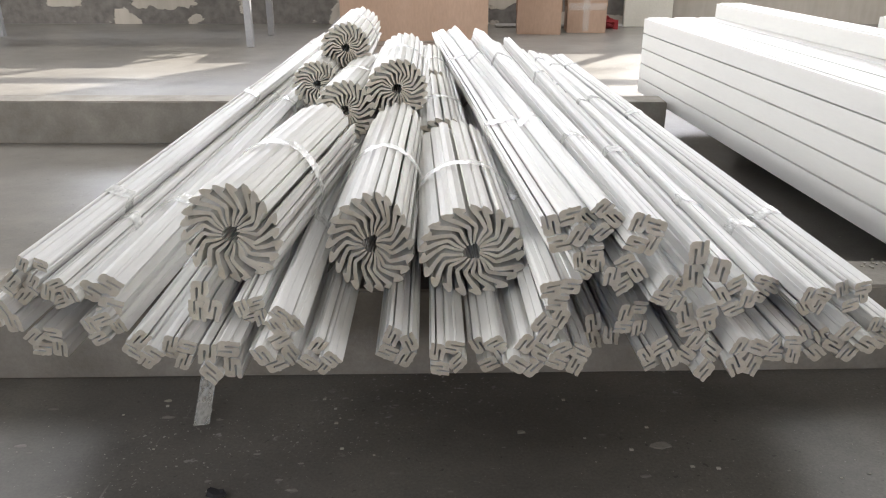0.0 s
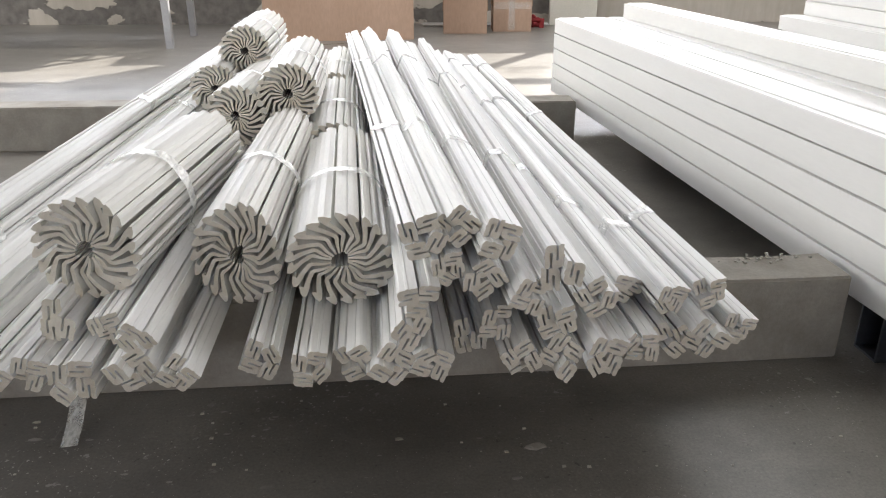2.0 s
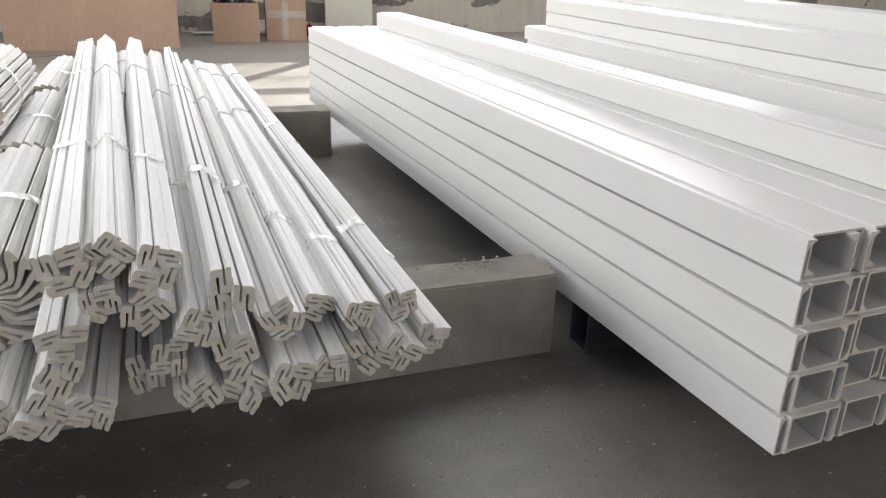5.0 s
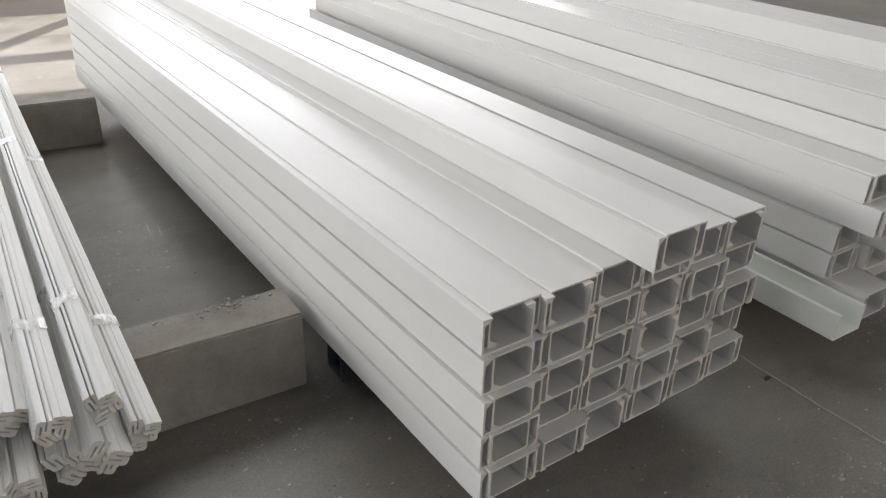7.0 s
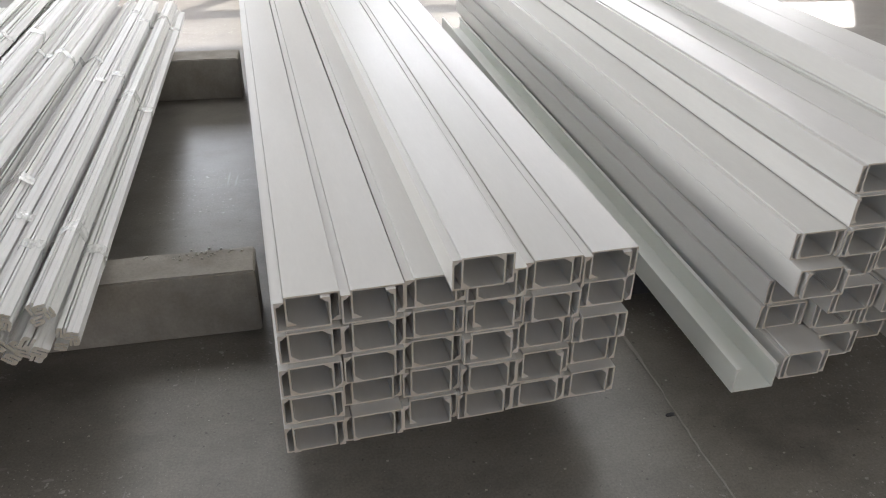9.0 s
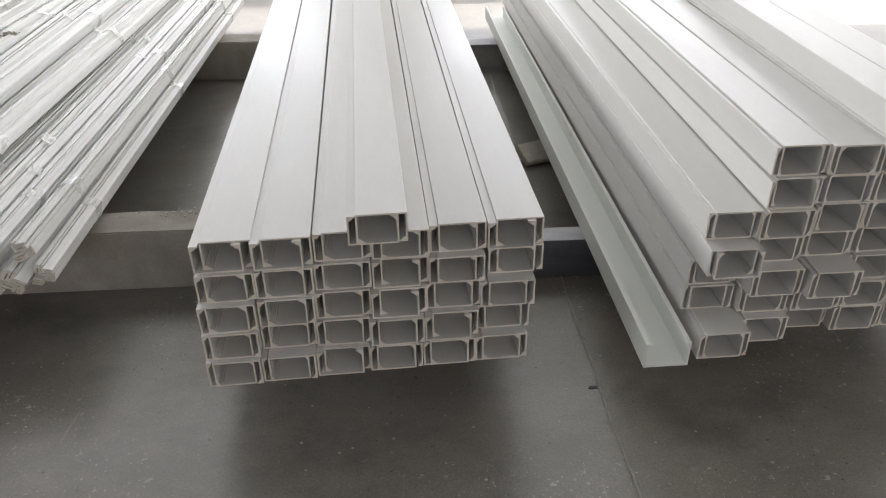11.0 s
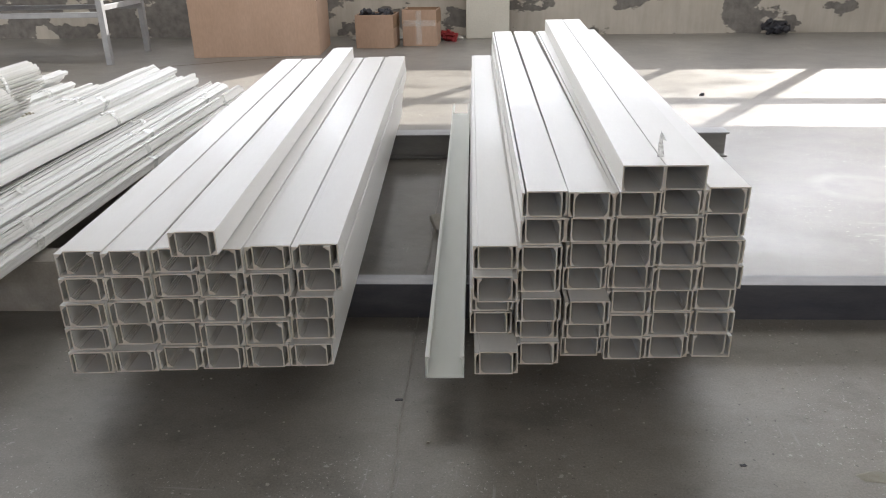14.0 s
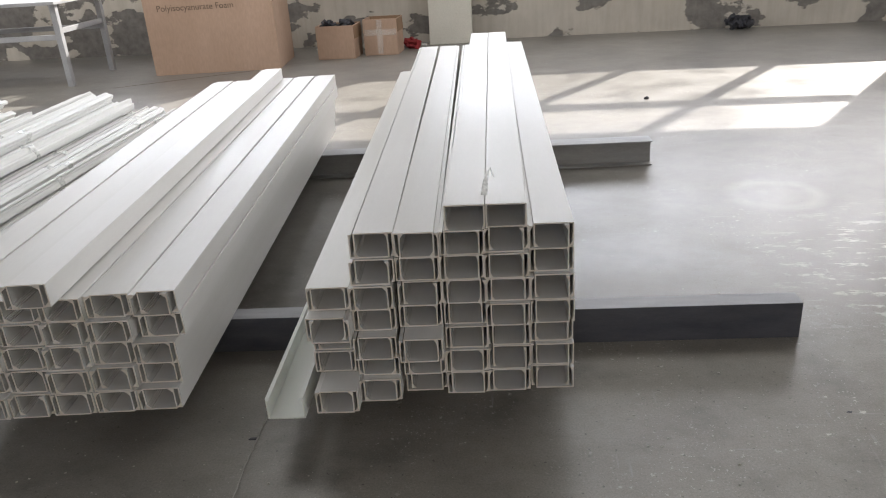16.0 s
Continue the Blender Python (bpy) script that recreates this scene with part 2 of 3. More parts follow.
    holes = ramp(nt, links, pits.outputs[0], [(0.27, (0.7,) * 3), (0.31, (0, 0, 0))]).outputs[0]
    col = mixed(nt, links, "MIX", holes, col, (0.06, 0.055, 0.05))
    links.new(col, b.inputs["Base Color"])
    rr = ramp(nt, links, smear.outputs[0], [(0.3, (0.30,) * 3), (0.7, (0.41,) * 3)])
    links.new(rr.outputs[0], b.inputs["Roughness"])
    b.inputs["Specular IOR Level"].default_value = 0.62
    bumped(nt, links, b, fine.outputs[0], 0.16, 0.0012)
    return m


FLOOR = floor_material()


def plaster_material():
    m, nt, links, b = nodes_of("peeling_plaster")
    wash = noise_node(nt, links, 0.9, 5, 0.6)
    col = ramp(nt, links, wash.outputs[0], [(0.25, (0.37, 0.335, 0.285)), (0.75, (0.56, 0.515, 0.445))]).outputs[0]
    streak = noise_node(nt, links, 3.0, 4, 0.6, (3, 3, 0.35))
    col = mixed(nt, links, "MULTIPLY", 1.0, col, ramp(nt, links, streak.outputs[0], [(0.35, (0.9, 0.89, 0.87)), (0.6, (1, 1, 1))]).outputs[0])
    peel = noise_node(nt, links, 1.35, 6, 0.52, (1.0, 1.0, 1.7))
    tc = nt.new("ShaderNodeTexCoord")
    sep = nt.new("ShaderNodeSeparateXYZ")
    links.new(tc.outputs["Object"], sep.inputs[0])
    more = nt.new("ShaderNodeMapRange")
    more.inputs["From Min"].default_value, more.inputs["From Max"].default_value = -3.0, 2.0
    more.inputs["To Min"].default_value, more.inputs["To Max"].default_value = 0.10, 0.0
    links.new(sep.outputs["X"], more.inputs["Value"])
    add = nt.new("ShaderNodeMath")
    add.operation = "ADD"
    links.new(peel.outputs[0], add.inputs[0])
    links.new(more.outputs[0], add.inputs[1])
    mask = ramp(nt, links, add.outputs[0], [(0.535, (0, 0, 0)), (0.55, (1, 1, 1))]).outputs[0]
    bare = noise_node(nt, links, 9, 4, 0.6)
    under = ramp(nt, links, bare.outputs[0], [(0.3, (0.12, 0.11, 0.10)), (0.7, (0.21, 0.195, 0.175))]).outputs[0]
    col = mixed(nt, links, "MIX", mask, col, under)
    links.new(col, b.inputs["Base Color"])
    b.inputs["Roughness"].default_value = 0.92
    inv = nt.new("ShaderNodeMath")
    inv.operation = "SUBTRACT"
    inv.inputs[0].default_value = 1.0
    links.new(mask, inv.inputs[1])
    bumped(nt, links, b, inv.outputs[0], 0.6, 0.012)
    return m


PLASTER = plaster_material()


# ---- mesh helpers ----
def mesh_of(name, bm, mats):
    bmesh.ops.recalc_face_normals(bm, faces=bm.faces)
    me = bpy.data.meshes.new(name)
    bm.to_mesh(me)
    bm.free()
    for m in mats if isinstance(mats, (list, tuple)) else [mats]:
        me.materials.append(m)
    return me


def part(name, bm, material, parent, label=""):
    data = bm if isinstance(bm, bpy.types.Mesh) else mesh_of(name, bm, material)
    ob = new(name, data)
    ob.parent = parent
    return tagged(ob, label)


def put(name, bm, material, m=None, label="", category="", group="", kind=""):
    data = bm if isinstance(bm, bpy.types.Mesh) else mesh_of(name, bm, material)
    ob = new(name, data)
    if m is not None:
        ob.matrix_basis = m
    return tagged(ob, label, category, group, kind)


def box(x0, y0, z0, x1, y1, z1, bevel=0.0, bm=None, seg=1):
    bm = bm or bmesh.new()
    made = bmesh.ops.create_cube(bm, size=1.0)["verts"]
    for v in made:
        v.co = Vector((x0 + (v.co.x + 0.5) * (x1 - x0), y0 + (v.co.y + 0.5) * (y1 - y0), z0 + (v.co.z + 0.5) * (z1 - z0)))
    if bevel:
        bmesh.ops.bevel(bm, geom=list({e for v in made for e in v.link_edges}), offset=bevel, segments=seg, affect="EDGES")
    return bm


def extrude(poly, y0, y1, end_slot=1, bm=None, steps=1, wobble=0.0):
    """A closed outline in x and z, drawn out along y; the two sawn ends take the second material."""
    bm = bm or bmesh.new()
    rings = []
    for k in range(steps + 1):
        y = y0 + (y1 - y0) * k / steps
        dx, dz = wobble * math.sin(k * 2.1), wobble * math.cos(k * 1.7)
        rings.append([bm.verts.new((x + dx, y, z + dz)) for x, z in poly])
    n = len(poly)
    for a, b in zip(rings, rings[1:]):
        for i in range(n):
            bm.faces.new((a[i], a[(i + 1) % n], b[(i + 1) % n], b[i]))
    for ring in (rings[0], list(reversed(rings[-1]))):
        bm.faces.new(ring).material_index = end_slot
    return bm


def stroke(points, widths):
    """The outline of a bent bar: its middle line and its thickness at every point."""
    left, right = [], []
    for i, (x, z) in enumerate(points):
        a, b = points[max(i - 1, 0)], points[min(i + 1, len(points) - 1)]
        d = Vector((b[0] - a[0], b[1] - a[1])).normalized()
        w = widths[i] / 2
        left.append((x - d.y * w, z + d.x * w))
        right.append((x + d.y * w, z - d.x * w))
    return left + right[::-1]


def hull2(points):
    pts = sorted(set((round(x, 5), round(z, 5)) for x, z in points))

    def half(seq):
        out = []
        for p in seq:
            while len(out) > 1 and (out[-1][0] - out[-2][0]) * (p[1] - out[-2][1]) - (out[-1][1] - out[-2][1]) * (p[0] - out[-2][0]) <= 0:
                out.pop()
            out.append(p)
        return out[:-1]
    return half(pts) + half(pts[::-1])


def band(outline, y, width, seed, proud=0.0016):
    """A wrinkled film band wound round an outline."""
    rnd = random.Random(seed)
    cx = sum(p[0] for p in outline) / len(outline)
    cz = sum(p[1] for p in outline) / len(outline)
    bm = bmesh.new()
    rings = []
    shifts = [rnd.uniform(-0.18, 0.18) * width for _ in outline]
    for k in range(4):
        ring = []
        for (x, z), s in zip(outline, shifts):
            d = Vector((x - cx, z - cz)).normalized() * (proud + rnd.uniform(0, 0.0022))
            ring.append(bm.verts.new((x + d.x, y + (k / 3 - 0.5) * width + s + rnd.uniform(-0.12, 0.12) * width, z + d.y)))
        rings.append(ring)
    n = len(outline)
    for a, b in zip(rings, rings[1:]):
        for i in range(n):
            bm.faces.new((a[i], a[(i + 1) % n], b[(i + 1) % n], b[i]))
    return bm


def along(front, rear, spin=0.0):
    """The pose of a long thing whose y axis runs from front towards rear."""
    y = (Vector(rear) - Vector(front)).normalized()
    x = y.cross(Vector((0, 0, 1))).normalized()
    z = x.cross(y)
    m = Matrix((x, y, z)).transposed().to_4x4()
    return Matrix.Translation(front) @ m @ pose(0, 0, 0, 0, spin, 0)


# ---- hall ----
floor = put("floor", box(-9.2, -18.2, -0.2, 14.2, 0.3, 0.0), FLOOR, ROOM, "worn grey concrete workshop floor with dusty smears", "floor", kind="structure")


def wall_with_openings(name, length0, length1, height, openings, material, m, label):
    """A wall along x, thick towards +y, cut by openings (x0, x1, z0, z1) that share one height."""
    bm = bmesh.new()
    z0, z1 = openings[0][2], openings[0][3]
    box(length0, 0, 0, length1, WALL, z0, bm=bm)
    box(length0, 0, z1, length1, WALL, height, bm=bm)
    x = length0
    for o in sorted(openings):
        box(x, 0, z0, o[0], WALL, z1, bm=bm)
        x = o[1]
    box(x, 0, z0, length1, WALL, z1, bm=bm)
    return put(name, bm, material, m, label, "wall", kind="structure")


TALL, WALL = 5.2, 0.07
wall_back = wall_with_openings("wall_back", -9.2, 14.2, TALL, [(b - 0.05, a + 0.05, SILL - 0.04, HEAD + 0.06) for a, b in BACK_PANES], PLASTER, ROOM,
                               "stained plaster wall with dark peeling patches near the floor")
# Unseen walls and ceiling, assumed to close the hall; their openings are made up.
wall_with_openings("wall_front", -9.2, 14.2, TALL, [(-5, 9, 2.8, 4.4)], UNSEEN_WALL, ROOM @ pose(0, -18.2, 0), "assumed wall out of view, painted dark, with a wide opening for a fill lamp")
wall_with_openings("wall_left", -18.2, 0, TALL, [(-12.5, -3.5, 2.7, 4.3)], UNSEEN_WALL, ROOM @ pose(-9.2, 0, 0, 0, 0, 90) , "assumed side wall out of view, painted dark, with an opening for a fill lamp")
wall_with_openings("wall_right", 0, 18.2, TALL, [(4.5, 13.5, 2.7, 4.3)], UNSEEN_WALL, ROOM @ pose(14.2, 0, 0, 0, 0, -90), "assumed side wall out of view, painted dark, with an opening for a fill lamp")
put("ceiling", box(-9.5, -18.5, TALL, 14.5, 0.6, TALL + 0.2), CEIL, ROOM, "assumed dark ceiling out of view that holds down bounced light", "ceiling", kind="structure")
# Unseen strip, made up to go with the overhead fill lamp.
put("assumed_roof_panel", box(-6.0, -5.6, TALL - 0.03, 10.0, -3.2, TALL - 0.002), ROOF_STRIP, ROOM, "assumed unseen roof strip above the added overhead fill lamp", "roof panel", kind="structure")
for a, b in BACK_PANES:
    put("window_rail", box(b - 0.02, 0.02, RAIL, a + 0.02, 0.08, 3.45, 0.004), BENCH, ROOM, "grey window cross rail", "window frame", kind="structure")


# ---- supports on the floor ----
def concrete_beam(x, y, length, depth, h, yaw, seed):
    """A beam that runs off towards -x from its right front corner."""
    rnd = random.Random(seed)
    bm = box(-length, 0, 0, 0, depth, h)
    cuts = [e for e in bm.edges if abs(e.verts[0].co.x - e.verts[1].co.x) > 0.5]
    bmesh.ops.subdivide_edges(bm, edges=cuts, cuts=36, use_grid_fill=True)
    bmesh.ops.bevel(bm, geom=[e for e in bm.edges if e.is_manifold and e.calc_face_angle(0) > 1.0], offset=0.005, segments=2, affect="EDGES")
    for v in bm.verts:
        k = noise.noise(v.co * 6.0 + Vector((seed, 0, 0))) * 0.0035 + rnd.uniform(-0.0012, 0.0012)
        if v.co.z > 0.01:
            v.co += Vector((0, k, k * 0.4))
    return put("concrete_beam", bm, CONCRETE, pose(x, y, 0, 0, 0, yaw), "rough grey cast concrete beam lying on the floor", "beam", "concrete support beams")


concrete_beam(1.297, 1.571, 5.5, 0.150, 0.224, 0, 3)
concrete_beam(1.19, 3.775, 5.8, 0.175, 0.222, -2.2, 8)

box_beam = new("steel_box_beam")
tagged(box_beam, "dark grey steel box beam lying on the floor", "beam")
bm = bmesh.new()
o, i, L0, L1 = [(1.535, 0), (1.625, 0), (1.625, 0.146), (1.535, 0.146)], [(1.541, 0.006), (1.619, 0.006), (1.619, 0.140), (1.541, 0.140)], 1.378, 4.37
ring = [[bm.verts.new((x, y, z)) for y, z in poly] for x in (L0, L1) for poly in (o, i)]
for k in range(4):
    j = (k + 1) % 4
    bm.faces.new((ring[0][k], ring[0][j], ring[2][j], ring[2][k]))
    bm.faces.new((ring[1][k], ring[1][j], ring[3][j], ring[3][k]))
    bm.faces.new((ring[0][k], ring[0][j], ring[1][j], ring[1][k]))
    bm.faces.new((ring[2][k], ring[2][j], ring[3][j], ring[3][k]))
part("tube", bm, STEEL, box_beam)
# Top face in a lighter steel colour than the tube.
part("pale_top", box(L0, 1.537, 0.146, L1, 1.623, 0.1475), STEEL_TOP, box_beam, "lighter grey steel top face")

i_beam = new("steel_i_beam")
tagged(i_beam, "grey rolled steel I-beam lying on the floor", "beam")
part("lower_flange", box(1.62, 3.79, 0, 4.27, 3.93, 0.009, 0.002), STEEL_GREY, i_beam)
part("web", box(1.62, 3.856, 0.009, 4.27, 3.864, 0.155), STEEL_GREY, i_beam)
part("upper_flange", box(1.62, 3.79, 0.155, 4.27, 3.93, 0.164, 0.002), STEEL_TOP, i_beam)

# ---- channels ----
CW, CH, CT = 0.1195, 0.0762, 0.0042


def channel_outline(up, lip):
    w, h, t, c = CW / 2, CH, CT, 0.0016
    stair = [(lip, 0.0), (lip, 0.0042), (lip * 0.74, 0.0042), (lip * 0.74, 0.0078), (lip * 0.55, 0.0078), (lip * 0.55, 0.0114), (t * 1.35, 0.0114), (t * 1.2, 0.0160), (t, 0.0160)]
    pts = [(-w + c, 0), (w - c, 0), (w, c), (w, h)] + [(w - a, h - b) for a, b in stair]
    pts += [(w - t, t + c), (w - t - c, t), (-w + t + c, t), (-w + t, t + c)] + [(-w + a, h - b) for a, b in reversed(stair)] + [(-w, h), (-w, c)]
    return pts if up else [(x, CH - z) for x, z in reversed(pts)]


CLEN, RISE = 3.5, 0.43


@functools.lru_cache(None)
def channel_shape(up, lip):
    return mesh_of("channel", extrude(channel_outline(up, lip), 0, CLEN), [FRP, FRP_END])


rnd = random.Random(11)
lips = random.Random(5)


def channel(up, x, y, z, yaw, group, lip=0.0105, label="white fibreglass channel with lipped edges in a neat stack", tilt=RISE):
    return put("fibreglass_channel", channel_shape(up, lip), None, pose(x, y, z, tilt, 0, yaw), label, "channel", group)


def cell(x, y, z, yaw, group, shift=0.0105, dy=0.0, spare=0.0):
    """Two channels locked into one another: one lies open upwards, the other is turned over it."""
    lip = round(2 * abs(shift) - lips.choice((0.0007, 0.0007, 0.0030, 0.0045)), 4)
    channel(True, x + shift, y + dy, z, yaw, group, lip)
    channel(False, x - shift, y + dy + spare, z + CT + 0.0002, yaw, group, lip)


PITCH_Z = CH + CT + 0.0006
BASE = 0.1432
for row in range(5):
    for col in range(6):
        shift = 0.0088 + 0.0005 * row
        x = 1.367 + 0.0025 * row + (CW + 2 * shift + 0.0008) * (col + 0.5) + rnd.uniform(-0.0015, 0.0015) + (0.012 if row == 3 and col == 5 else 0)
        dy = rnd.choice((0, 0, -0.008, 0.015, 0.025)) * (0 < row < 4) + {(4, 1): -0.008, (4, 2): 0.012, (4, 4): 0.01}.get((row, col), 0)
        cell(x, 0.885 + 0.008 * row + 0.011 * col, BASE + row * PITCH_Z, 2.75 - 0.12 * col + rnd.uniform(-0.04, 0.04), "channels of the low stack", -shift, dy, rnd.choice((0, 0, 0.012, -0.006)))
cell(1.822, 0.885, BASE + 5 * PITCH_Z, 2.55, "channels of the low stack", -0.0100)

COLS = [(2.709, 0.95, 5), (2.851, 0.85, 7), (2.985, 0.55, 7), (3.119, 0.2, 7), (3.253, -0.05, 7), (3.387, -0.1, 7)]
for col, (x0, yaw, rows) in enumerate(COLS):
    for row in range(rows):
        x = x0 + rnd.uniform(-0.003, 0.003) - (0.012 if col == 0 and row in (1, 2) else 0.009 if col == 1 and row < 5 else 0)
        dy = rnd.choice((0, 0, -0.01, 0.012, 0.02)) * (row > 0)
        dy += {(0, 0): -0.065, (0, 3): -0.05, (2, 2): -0.05, (2, 0): 0.03, (1, 0): -0.015, (0, 4): 0.0, (1, 2): -0.03, (0, 2): 0.03, (0, 1): 0.03}.get((col, row), 0)
        cell(x, 0.965 + 0.01 * col, BASE + row * PITCH_Z, yaw + rnd.uniform(-0.05, 0.05), "channels of the tall stack", 0.0072 if (3 * col + 5 * row) % 7 == 1 else -0.0072, dy, rnd.choice((0, 0, 0.01, -0.008)))
for x, yaw in ((3.133, -0.55), (3.2540, -0.57)):
    channel(False, x, 0.995, BASE + 7 * PITCH_Z, yaw, "channels of the tall stack", 0.0105, "white fibreglass channel turned over on top of the stack")
single = channel(True, 2.553, 0.875, BASE, 0.7, "channels of the tall stack", 0.0128, "single open greenish translucent fibreglass channel beside the stack")
single.data = mesh_of("channel", extrude(channel_outline(True, 0.0128), 0, CLEN), [FRP_CLEAR, FRP_CLEAR])


# ---- bundles of S-shaped profiles ----
# one profile: a stocky S, two slots cut in from opposite sides, a small rib on each outer face
S_HALF = [(0.0185, 0.0132), (0.0040, 0.0135), (0.0030, 0.0149), (-0.0010, 0.0149), (-0.0020, 0.0135), (-0.0112, 0.0136), (-0.0154, 0.0112), (-0.0172, 0.0065), (-0.0168, -0.0029), (0.0046, -0.0023),
          (0.0064, -0.0042), (0.0048, -0.0063), (-0.0150, -0.0057), (-0.0185, -0.0080)]
S_FULL = S_HALF + [(-x, -z) for x, z in S_HALF]
# how the profiles of a bundle lie together: x, z and turn of each
FOUR = [(0.0138, 0.0172, 0), (0.0172, -0.0138, 90), (-0.0138, -0.0172, 0), (-0.0172, 0.0138, 90)]
SKEW = [(0.0142, 0.0170, -14), (0.0177, -0.0142, 78), (-0.0142, -0.0170, -10), (-0.0170, 0.0142, 40)]
THREE = [(-0.0176, -0.0130, 0), (0.0178, -0.0132, 12), (0.0008, 0.0142, -6)]
SLEN = 3.4


def turned(points, angle, cx, cz):
    c, s = math.cos(angle), math.sin(angle)
    return [(x * c - z * s + cx, x * s + z * c + cz) for x, z in points]


def profile_bundle(lie, seed, ties):
    rnd = random.Random(seed)
    thing = new("profile_bundle")
    tagged(thing, "tied bundle of long white S-shaped plastic profiles", "profile bundle", "bundles of S-shaped profiles")
    every = []
    for x, z, turn in lie:
        flip = rnd.choice((-1, 1))
        poly = turned([(px * flip, pz) for px, pz in S_FULL], radians(turn + rnd.choice((0, 180)) + rnd.uniform(-7, 7)), x + rnd.uniform(-0.001, 0.001), z + rnd.uniform(-0.001, 0.001))
        every += poly
        y = rnd.uniform(-0.016, 0.016)
        bm = extrude(poly, y, SLEN + y * 2, steps=6, wobble=0.0006)
        part("profile", bm, [PVC, PVC_END], thing)
    outline = hull2(every)
    for y in ties:
        part("film_tie", band(outline, y, rnd.uniform(0.045, 0.06), seed + int(y * 10)), FILM, thing, "crinkled clear film tie")
    return thing


KINDS = [profile_bundle(FOUR, 5, (0.72, 2.05)), profile_bundle(SKEW, 21, (0.34, 1.9, 2.9)), profile_bundle(FOUR, 33, (0.62, 2.2)), profile_bundle(THREE, 47, (0.45, 1.75, 3.0)),
         profile_bundle(SKEW, 58, (0.76, 2.1)), profile_bundle(FOUR, 71, (0.40, 1.6, 2.95)), profile_bundle(THREE, 86, (0.66, 2.0))]
# front end, rear x and z, kind, size
BUNDLES = [
    # lowest row, on the beams
    (-0.741, 1.30, 0.250, -0.66, 0.257, 4, 1.05), (-0.627, 1.29, 0.285, -0.56, 0.25, 0, 0.95), (-0.532, 1.22, 0.268, -0.49, 0.257, 2, 1.05), (-0.464, 1.22, 0.272, -0.42, 0.257, 0, 1.0),
    (-0.380, 1.19, 0.268, -0.34, 0.257, 4, 1.1), (-0.279, 1.19, 0.275, -0.25, 0.257, 2, 1.05), (-0.203, 1.19, 0.266, -0.17, 0.257, 5, 0.95), (-0.063, 1.23, 0.270, -0.06, 0.257, 4, 1.0),
    (0.026, 1.20, 0.262, 0.03, 0.257, 1, 0.98), (0.109, 1.22, 0.262, 0.11, 0.257, 0, 1.05), (0.176, 1.19, 0.262, 0.18, 0.257, 2, 1.05), (0.247, 1.20, 0.262, 0.25, 0.257, 4, 1.0),
    (0.328, 1.296, 0.258, 0.32, 0.257, 6, 1.1), (0.412, 1.21, 0.258, 0.40, 0.257, 0, 1.08), (0.490, 1.20, 0.260, 0.48, 0.257, 2, 1.05), (0.568, 1.19, 0.266, 0.56, 0.257, 4, 1.08),
    (0.640, 1.20, 0.272, 0.63, 0.257, 1, 0.95), (0.714, 1.24, 0.272, 0.70, 0.257, 3, 1.05), (0.768, 1.21, 0.274, 0.77, 0.257, 2, 1.05), (0.846, 1.24, 0.279, 0.82, 0.257, 5, 0.92),
    # second row
    (-0.825, 1.31, 0.300, -0.74, 0.32, 3, 1.05), (-0.702, 1.30, 0.350, -0.64, 0.34, 1, 0.95), (-0.625, 1.32, 0.346, -0.57, 0.345, 3, 1.28), (-0.425, 1.28, 0.335, -0.40, 0.325, 6, 1.1),
    (-0.331, 1.256, 0.333, -0.32, 0.325, 0, 0.95), (-0.261, 1.178, 0.352, -0.25, 0.325, 3, 0.85), (0.205, 1.194, 0.328, 0.20, 0.325, 6, 1.0), (0.371, 1.254, 0.310, 0.34, 0.325, 0, 1.0),
    (0.477, 1.205, 0.328, 0.45, 0.325, 2, 1.05), (0.566, 1.273, 0.345, 0.55, 0.33, 4, 1.0), (0.642, 1.324, 0.338, 0.62, 0.33, 3, 0.95), (0.704, 1.244, 0.348, 0.672, 0.325, 1, 0.92), (0.793, 1.268, 0.346, 0.775, 0.315, 5, 0.95),
    # heaped on top
    (-0.785, 1.31, 0.355, -0.69, 0.40, 2, 0.95), (-0.755, 1.31, 0.392, -0.62, 0.44, 5, 0.85), (0.222, 1.194, 0.392, 0.16, 0.40, 3, 1.0), (0.280, 1.232, 0.434, 0.22, 0.40, 1, 0.92),
    (0.344, 1.235, 0.410, 0.30, 0.40, 4, 1.0), (0.422, 1.204, 0.388, 0.38, 0.40, 0, 1.0), (0.478, 1.198, 0.438, 0.47, 0.405, 6, 1.15),
    (0.234, 1.245, 0.492, 0.055, 0.452, 4, 1.08), (0.300, 1.255, 0.508, 0.145, 0.475, 0, 1.05), (0.370, 1.206, 0.492, 0.285, 0.462, 2, 1.0),
]
placed = set()
for n, (x, y, z, xr, zr, kind, size) in enumerate(BUNDLES):
    m = along((x, y, z), (xr, y + SLEN, zr), (n * 67) % 360) @ Matrix.Diagonal((size, 1, size, 1))
    if kind in placed:
        copy_thing(KINDS[kind], m)
    else:
        KINDS[kind].matrix_basis = m
        placed.add(kind)


# ---- rolls of curved blades ----
# one blade at the top of its roll, as radius and turn: the thin bent web, then the saw-toothed foot outside
WEB = [(0.17, 0.0, 0.036), (0.34, 5.0, 0.056), (0.50, 9.5, 0.074), (0.55, 8.0, 0.078), (0.71, -4.0, 0.084), (0.83, -11.0, 0.10)]
FOOT = [(0.885, -17.0), (0.965, -18.6), (1.03, -17.2), (1.0, -11.5), (0.945, -6.6), (0.935, -4.6), (0.895, -4.4), (0.872, -7.4)]


